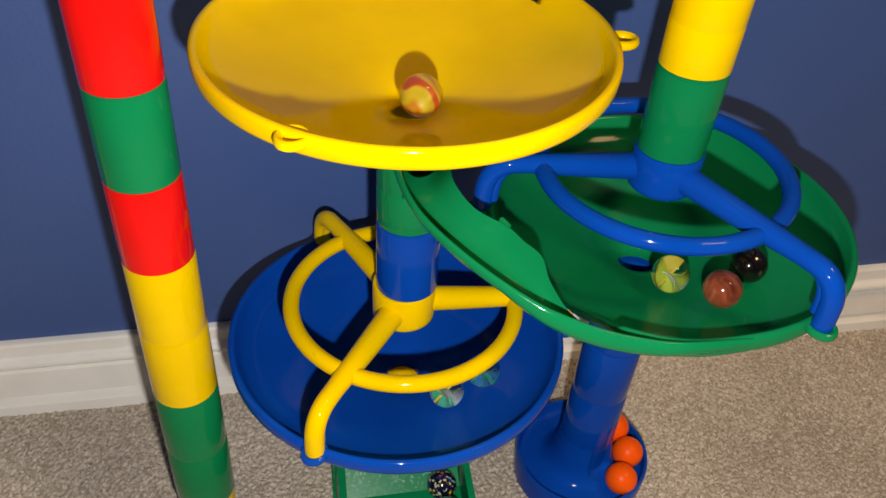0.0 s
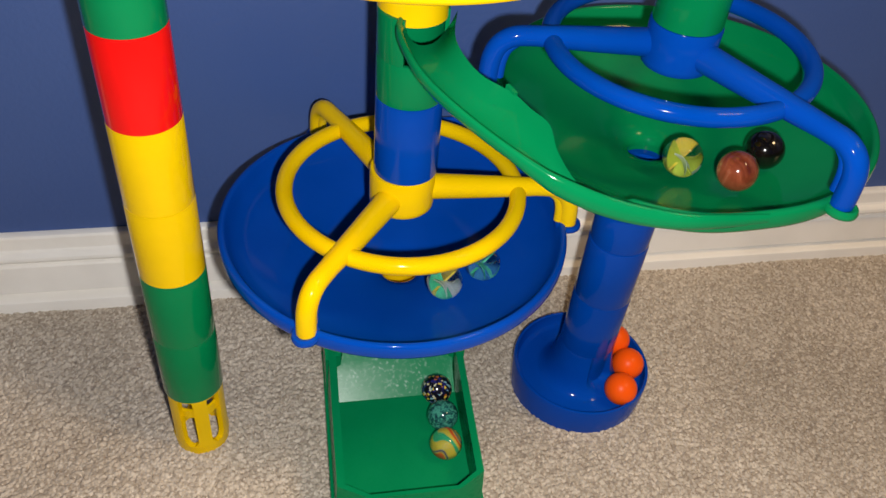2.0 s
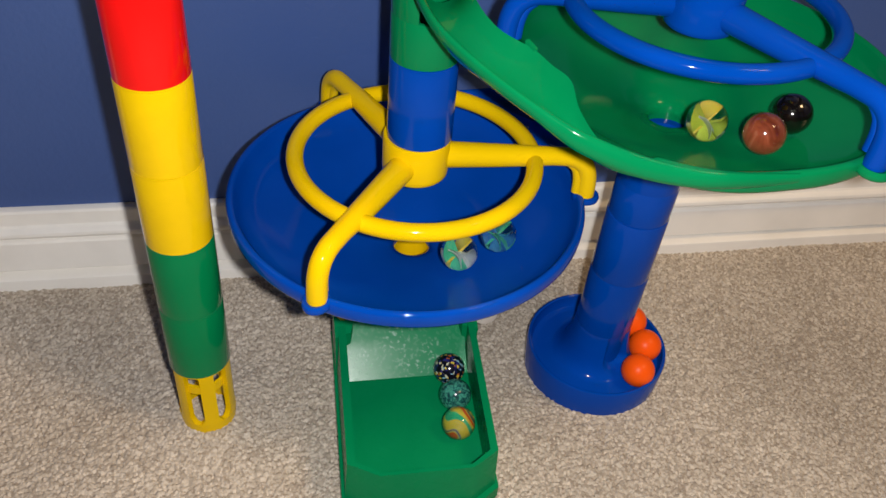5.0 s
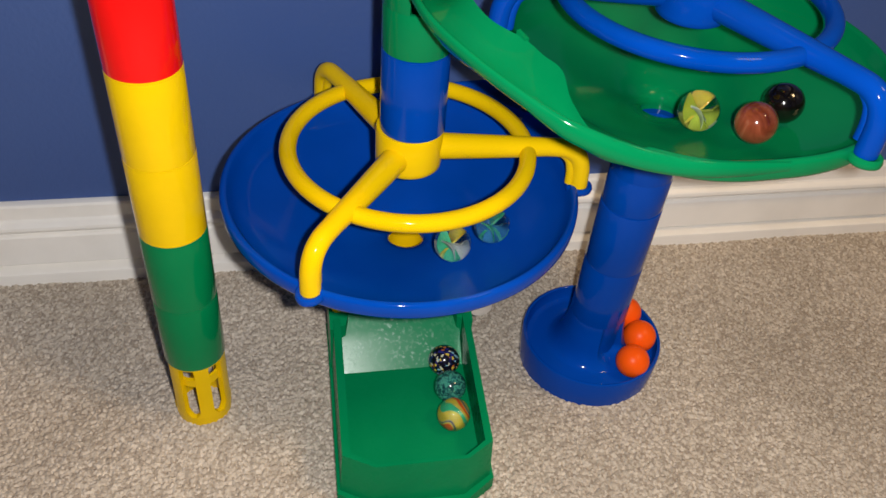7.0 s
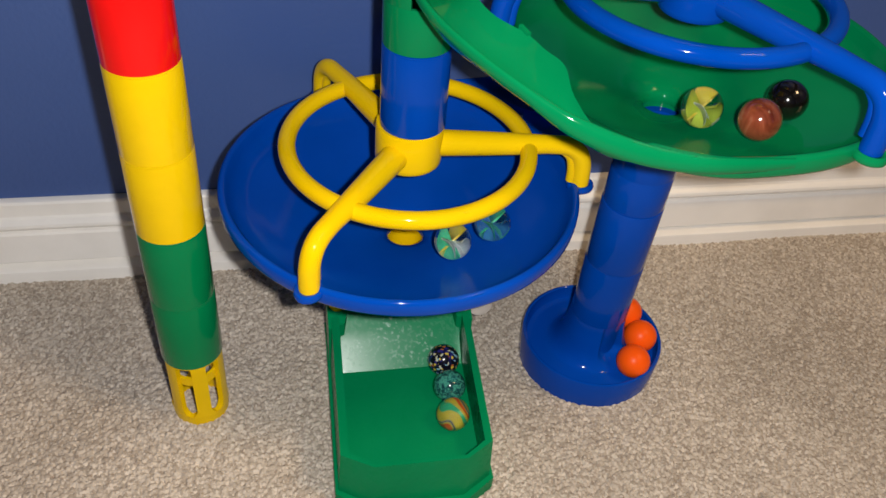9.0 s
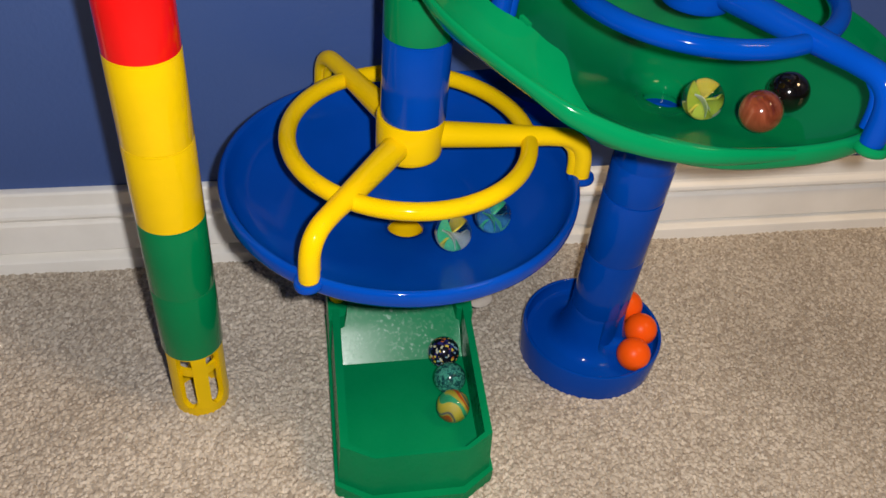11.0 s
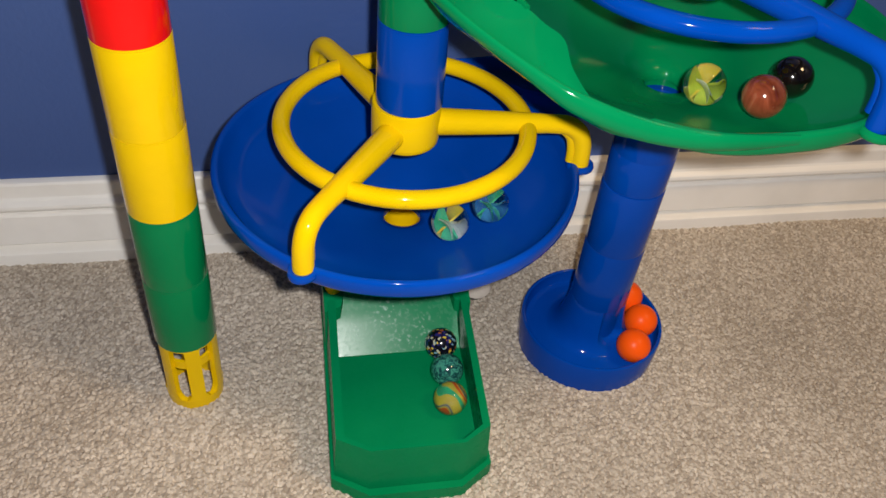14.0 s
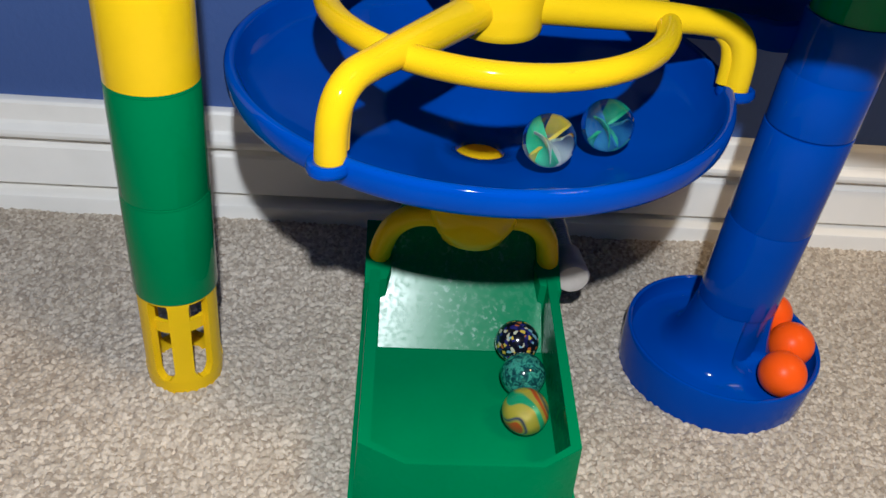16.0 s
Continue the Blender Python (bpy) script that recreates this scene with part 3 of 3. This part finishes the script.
def foot_of_right_column():
    """The round dish foot with its flared stem and the three segments of the pillar on it."""
    m = LEAN
    foot = thing("pillar_foot", (*RIGHT, 0), "blue plastic round foot with a raised edge and a pillar", "toy foot", RUN)
    c = (*RIGHT, 0)
    body = [(0.0, -0.004), (0.0575, -0.004), (0.0582, 0.0), (0.0586, 0.0245), (0.0580, 0.0266), (0.0568, 0.0270), (0.0556, 0.0262), (0.0550, 0.0190), (0.0535, 0.0160), (0.0500, 0.0150),
            (0.0390, 0.0158), (0.0345, 0.0175), (0.0300, 0.0225), (0.0265, 0.0310), (0.0240, 0.0440), (0.0226, 0.0560), (0.0, 0.0560)]
    def dish(bm):
        """The flare of the stem is cut away on one side, where balls leave it through a rounded niche."""
        flare = [(p[0], p[2]) for p in smooth_path([(r, 0, z) for r, z in body[9:16]], 5)]
        lathe(bm, body[:9] + flare + body[16:], (0, 0, 0), 144, closed=False)
        for v in bm.verts:
            r = math.hypot(v.co.x, v.co.y)
            if 0.0215 < r < 0.0340 and v.co.z > 0.0170:
                off = abs((math.degrees(math.atan2(v.co.y, v.co.x)) + 70 + 180) % 360 - 180)
                foot_arc = 0.0190 + 0.0075 * (off / 27) ** 2
                w = min(1, max(0, (27 - off) / 5)) * min(1, max(0, (v.co.z - foot_arc) / 0.003))
                k = (r + (min(r, 0.0212) - r) * w) / r
                v.co.x, v.co.y = v.co.x * k, v.co.y * k
        bm.transform(Matrix.Translation(c))
    part("base_dish", shaped(dish, m), BLUE, foot, angle=38)
    neck = [(0.0126, 0.2335), (0.0186, 0.2335), (0.0186, 0.2440), (0.0126, 0.2440)]
    part("neck", shaped(lambda b: lathe(b, neck, (0.5622, 0.5110, 0), 48), m), BLUE, foot)
    for k in range(2):
        z0 = 0.0562 + k * 0.0592
        part("pillar_segment", shaped(lambda b: lathe(b, tube_profile(z0, z0 + 0.0592, BORE + 0.0011 - 0.0001 * k), c, 56), m), BLUE, foot)


def catch_tray():
    tray = thing("catch_tray", (0.398, 0.46, 0), "dark green plastic catch tray with cut corners and a sloped back", "toy tray", RUN)
    # outlines run round the tray from the front left corner, leaving off at the back
    def outline(g):
        return [(0.3625, 0.3800 - g), (0.4275, 0.3800 - g), (0.4448 + g, 0.3930 - 0.4 * g), (0.4500 + g, 0.5300), (0.4500 + g, 0.548), (0.3465 - g, 0.548), (0.3465 - g, 0.5300), (0.3435 - g, 0.3930 - 0.4 * g)]
    low = [(x, y + (0.010 if y > 0.54 else 0)) for x, y in outline(0.0068)]
    bm = slab(bmesh.new(), low, -0.004, 0.0115)
    part("flange", rounded(bm, 0.0015), TRAY_GREEN, tray)
    out = outline(0.0)
    t = 0.0030
    thick = [(x + (0.0024 if x > 0.43 else -0.0030 if x < 0.355 else 0), y) for x, y in out]
    drafted = [(x + (0.0045 if x > 0.43 else -0.0045 if x < 0.355 else 0), y - (0.0012 if y < 0.385 else 0)) for x, y in out]
    ins = [(0.3635, 0.3800 + t), (0.4265, 0.3800 + t), (0.4448 - t, 0.3942), (0.4500 - t, 0.5300), (0.4500 - t, 0.545), (0.3465 + t, 0.545), (0.3465 + t, 0.5300), (0.3435 + t, 0.3942)]
    tops = [0.0545, 0.0545, 0.0535, 0.0600, 0.0640, 0.0640, 0.0600, 0.0535]
    n = len(out)
    bm = bmesh.new()
    rows = [[bm.verts.new((x, y, z)) for (x, y), z in zip(ring, zs)] for ring, zs in
            ((drafted, [0.008] * n), (thick, tops), (ins, tops), (ins, [0.020] * n))]
    for a, b in zip(rows, rows[1:]):
        for i in range(n):
            j = (i + 1) % n
            bm.faces.new((a[i], a[j], b[j], b[i]))
    part("side_wall", rounded(bm, 0.0009), TRAY_GREEN, tray)
    bm = slab(bmesh.new(), [(x, y) for x, y in ins[:4]] + [ins[-2], ins[-1]], 0.010, 0.0235)
    part("tray_floor", bm, TRAY_GREEN, tray)
    # the ramp that brings marbles down from the dish above
    bm = bmesh.new()
    prof = [(0.4900, 0.0240, 0.0478), (0.5080, 0.0400, 0.0476), (0.5150, 0.0476, 0.0476), (0.5185, 0.0515, 0.0436), (0.5260, 0.0600, 0.0432), (0.5380, 0.0800, 0.0425), (0.5440, 0.0960, 0.0330)]
    a = [bm.verts.new((0.3975 - half, y, z)) for y, z, half in prof]
    b = [bm.verts.new((0.3975 + half, y, z)) for y, z, half in prof]
    a2 = [bm.verts.new((v.co.x, v.co.y + 0.003, v.co.z - 0.001)) for v in a]
    b2 = [bm.verts.new((v.co.x, v.co.y + 0.003, v.co.z - 0.001)) for v in b]
    for i in range(len(prof) - 1):
        bm.faces.new((a[i], b[i], b[i + 1], a[i + 1]))
        bm.faces.new((a2[i], a2[i + 1], b2[i + 1], b2[i]))
        bm.faces.new((a[i], a[i + 1], a2[i + 1], a2[i]))
        bm.faces.new((b[i], b2[i], b2[i + 1], b[i + 1]))
    bm.faces.new((a[0], a2[0], b2[0], b[0]))
    bm.faces.new((a[-1], b[-1], b2[-1], a2[-1]))
    part("ramp", bm, RAMP_GREEN, tray, "scuffed glossy green ramp")
    for x0, x1, x2 in ((0.3405, 0.3555, 0.3530), (0.4545, 0.4400, 0.4425)):
        outer = [(x0, 0.508), (x2, 0.512), (x1, 0.520), (x1, 0.5485), (x0, 0.5485)]
        bm = slab(bmesh.new(), outer if x0 < x1 else outer[::-1], 0.009, [0.056, 0.057, 0.060, 0.072, 0.072] if x0 < x1 else [0.072, 0.072, 0.060, 0.057, 0.056])
        part("post", rounded(bm, 0.0014), TRAY_GREEN, tray)

    arch = thing("arch_bracket", (0.398, 0.528, 0.055), "yellow plastic arched bracket on the green tray", "toy bracket", RUN)
    run = [(0.3480, 0.5280, 0.050), (0.3490, 0.5280, 0.066), (0.3545, 0.5260, 0.083), (0.3660, 0.5230, 0.094), (0.3820, 0.5190, 0.098), (0.3985, 0.5180, 0.0985), (0.4150, 0.5190, 0.098), (0.4310, 0.5230, 0.094),
           (0.4425, 0.5260, 0.083), (0.4475, 0.5280, 0.066), (0.4480, 0.5280, 0.050)]
    path = smooth_path(run, 5)
    lobe = [math.exp(-((x - 0.3985) / 0.0165) ** 4) for x, y, z in path]
    path = [Vector((p[0], p[1] - 0.001 * s, p[2] - 0.0014 * s)) for p, s in zip(path, lobe)]
    part("arch_bar", sweep(bmesh.new(), path, [0.0066 + 0.0020 * s for s in lobe], 16), YELLOW, arch)
    cup = [(0.0130, 0.0885), (0.0130, 0.1380), (0.0180, 0.1390), (0.0180, 0.1160), (0.0235, 0.1160), (0.0248, 0.1130), (0.0240, 0.1000), (0.0190, 0.0900), (0.0150, 0.0880)]
    part("socket", lathe(bmesh.new(), cup, (MIDDLE[0], MIDDLE[1], 0), 48), YELLOW, arch, "yellow socket under the dish")


def leg_feet(centre, z, legs, m=STILL):
    """Where the feet of a frame's legs stand."""
    return [m @ Vector((centre[0] + d * math.cos(radians(a)), centre[1] + d * math.sin(radians(a)), z)) for a, d in legs]


left_column()
catch_tray()
B_FRAME, B_LEGS = (0.3968, 0.5165), ((-125.5, 0.1240), (-5.5, 0.1215), (114.5, 0.1235))
funnel_dish("blue", (0.3930, 0.5180), (0.4000, 0.5160), (0.3975, 0.5155), 0.1930, 175.2, leg_feet(B_FRAME, 0.1915, B_LEGS), "its rim carrying a yellow frame", (RIGHT, 0.1754, 0.2344, LEAN, 110), None, LOW_SLIDE)
leg_frame("yellow", B_FRAME, 0.2102, B_LEGS, STILL, "standing on the blue dish")
tube(MIDDLE, 0.2392, 0.2972, "blue", note="above the yellow frame")
foot_of_right_column()
G_CENTRE = (RIGHT[0], RIGHT[1])
G_LEGS = ((-64.0, 0.1345), (54.0, 0.1285), (172.0, 0.1165))
funnel_dish("green", (0.5720, 0.4945), (0.5630, 0.4890), (0.5622, 0.5008), 0.3052, -9.4, leg_feet(G_CENTRE, 0.3040, G_LEGS, LEAN), "its rim carrying a blue frame", (MIDDLE, 0.2974, 0.3567, STILL, -62))
leg_frame("blue", G_CENTRE, 0.3267, G_LEGS, LEAN, "standing on the green dish")
tube(G_CENTRE, 0.3559, 0.4152, "green", LEAN, "above the blue frame")
tube(G_CENTRE, 0.4746, 0.5336, "red", LEAN, "above the yellow dish")
Y_LEGS = ((-125.5, 0.1222), (-5.5, 0.1268), (114.5, 0.1222))
funnel_dish("yellow", (0.3955, 0.5210), (0.4015, 0.5195), (0.3985, 0.5200), 0.4275, 171.6, leg_feet((0.3955, 0.5210), 0.4260, Y_LEGS), "above the green slide", (RIGHT, 0.4154, 0.4744, LEAN, 110))


# ---- balls and marbles ----
def ball(bm, centre, r, n=32):
    bmesh.ops.create_uvsphere(bm, u_segments=n, v_segments=n // 2, radius=r, matrix=Matrix.Translation(centre))
    return bm


for at in ((0.5845, 0.4740, 0.0290), (0.5995, 0.5000, 0.0290), (0.5965, 0.5285, 0.0290)):
    solo("orange_ball", ball(bmesh.new(), at, 0.0137), ORANGE, at, "bright orange plastic ball lying in the blue foot", "ball", "orange balls")

def ribbon_glass(name, stops):
    mat, nodes, links, bsdf = material(name)
    coord = nodes.new("ShaderNodeTexCoord")
    wave = nodes.new("ShaderNodeTexWave")
    wave.wave_type, wave.bands_direction, wave.wave_profile = "BANDS", "DIAGONAL", "SAW"
    wave.inputs["Scale"].default_value = 27.0
    wave.inputs["Distortion"].default_value = 2.6
    wave.inputs["Detail"].default_value = 0.0
    wave.inputs["Detail Scale"].default_value = 3.5
    links.new(coord.outputs["Object"], wave.inputs["Vector"])
    r = ramp(nodes, links, wave.outputs["Fac"], stops)
    links.new(r.outputs["Color"], bsdf.inputs["Base Color"])
    bsdf.inputs["Roughness"].default_value = 0.2
    return mat


LEMON, FLAME, JADE, INK = (0.66, 0.56, 0.06), (0.75, 0.11, 0.02), (0.04, 0.52, 0.25), (0.05, 0.09, 0.24)
RIBBONS = ribbon_glass("ribbon_glass", [(0.0, LEMON), (0.30, LEMON), (0.34, JADE), (0.50, JADE), (0.54, LEMON), (0.66, LEMON), (0.69, FLAME), (0.78, FLAME), (0.81, LEMON), (0.88, INK), (0.95, LEMON)])
FLAMES = ribbon_glass("flame_glass", [(0.0, (0.85, 0.62, 0.03)), (0.25, (0.85, 0.58, 0.03)), (0.33, FLAME), (0.5, FLAME), (0.58, (0.85, 0.6, 0.04)), (0.75, (0.8, 0.3, 0.02)), (0.9, (0.85, 0.62, 0.03))])
MARBLES = "marbles"
MR = 0.0124


def solid_marble(at, mat, label):
    solo("marble", ball(bmesh.new(), at, MR), mat, at, label, "marble", MARBLES)


def vane_mesh(bm, at, start, twist, tilt):
    """One twisted leaf of coloured glass inside a clear marble."""
    turn = Euler((tilt, tilt * 0.6, start)).to_matrix()
    rows, n = [], 18
    for i in range(n + 1):
        s = -1 + 2 * i / n
        wide = 0.62 * MR * math.sqrt(max(0.02, 1 - s * s * 0.96))
        a = twist * s
        d = Vector((math.cos(a), math.sin(a), 0))
        e = Vector((-math.sin(a), math.cos(a), 0)) * 0.00055
        z = Vector((0, 0, s * MR * 0.80))
        rows.append([bm.verts.new(Vector(at) + turn @ (z + q)) for q in (d * wide * 0.03 + e, d * wide + e * 0.4, d * wide - e * 0.4, d * wide * 0.03 - e)])
    for p, q in zip(rows, rows[1:]):
        for k in range(4):
            bm.faces.new((p[k], p[(k + 1) % 4], q[(k + 1) % 4], q[k]))
    bm.faces.new(rows[0])
    bm.faces.new(list(reversed(rows[-1])))


def cats_eye(at, vanes, label, tilt=0.9, twist=1.1):
    m = thing("marble", (at[0], at[1], at[2] - MR), label, "marble", MARBLES)
    part("glass", ball(bmesh.new(), at, MR, 40), CLEAR, m)
    for k, v in enumerate(vanes):
        bm = bmesh.new()
        vane_mesh(bm, at, 2 * math.pi * k / len(vanes), twist, tilt)
        part("swirl", bm, VANES[v], m, f"{v} glass swirl")


def banded_marble(at, label, mat, note):
    """A clear marble round a core of folded, coloured ribbons."""
    m = thing("marble", (at[0], at[1], at[2] - MR), label, "marble", MARBLES)
    part("glass", ball(bmesh.new(), at, MR, 40), CLEAR, m)
    core = ball(bmesh.new(), (0, 0, 0), MR * 0.84, 40)
    core.transform(Matrix.Translation(at) @ Euler((0.35, -0.25, 0.3)).to_matrix().to_4x4() @ Matrix.Diagonal((1, 1, 0.72, 1)))
    part("swirl", core, mat, m, note)


def in_bowl(centre, z, angle, r, m=STILL):
    """The place of a marble that lies in a dish at that angle and distance from its middle."""
    slope = 0.31
    h = -0.0517 + 0.0122 + 0.0172 + (r - 0.034) * slope * 0.93
    return tuple(m @ Vector((centre[0] + r * math.cos(radians(angle)), centre[1] + r * math.sin(radians(angle)), z + h)))


FLOOR = 0.0235 + MR
solid_marble((0.4285, 0.4850, FLOOR + 0.0005), SPECKLE, "black glass marble with multicoloured chips in the tray")
solid_marble((0.4290, 0.4590, FLOOR), TEAL, "mottled dark teal glass marble in the tray")
banded_marble((0.4270, 0.4320, FLOOR), "clear marble with yellow, orange, green and blue bands in the tray", RIBBONS, "yellow, orange, green and blue ribbons")
solid_marble(in_bowl((0.572, 0.4945), 0.3052, -48, 0.062), SMOKE, "glossy black glass marble in the green dish")
solid_marble(in_bowl((0.572, 0.4945), 0.3052, -80, 0.070), AMBER, "red-brown glass marble in the green dish")
cats_eye(in_bowl((0.572, 0.4945), 0.3052, -104, 0.045), ("lime", "yellow", "lime", "white"), "clear marble with lime swirls in the green dish")
cats_eye(in_bowl((0.393, 0.518), 0.193, -62, 0.060), ("white", "yellow", "green", "white"), "clear marble with white and yellow swirls in the blue dish")
banded_marble(in_bowl((0.3955, 0.5200), 0.4275, -84, 0.030), "clear marble with orange and yellow bands in the yellow dish", FLAMES, "orange and yellow ribbons")
cats_eye(in_bowl((0.393, 0.518), 0.193, -35, 0.070), ("blue", "green", "blue", "green"), "clear marble with blue swirls in the blue dish")


# ---- the door stop on the baseboard ----
def door_stop():
    x, z = 0.4640, 0.0540
    stop = thing("door_stop", (x, WALL_Y - 0.012, z), "steel spring door stop with a white rubber tip", "door stop")
    turn = Matrix.Translation((x, WALL_Y - 0.0115, z)) @ Matrix.Rotation(radians(90), 4, "X")
    part("mount", shaped(lambda b: lathe(b, [(0.0, 0.0), (0.0095, 0.0), (0.0095, 0.003), (0.0065, 0.006), (0.0, 0.006)], n=32, closed=False), turn), STEEL, stop)
    turns, n = 34, 34 * 12
    coil = [(0.0042 * math.cos(2 * math.pi * turns * k / n), 0.0042 * math.sin(2 * math.pi * turns * k / n), 0.005 + 0.0884 * k / n) for k in range(n + 1)]
    part("spring", shaped(lambda b: sweep(b, coil, 0.0010, 8), turn), STEEL, stop)
    tip = [(0.0, 0.0919), (0.0078, 0.0919), (0.0086, 0.0934), (0.0104, 0.1144), (0.0103, 0.1164), (0.0092, 0.1176), (0.0, 0.1182)]
    part("rubber_tip", shaped(lambda b: lathe(b, tip, n=40, closed=False), turn), RUBBER, stop)


door_stop()
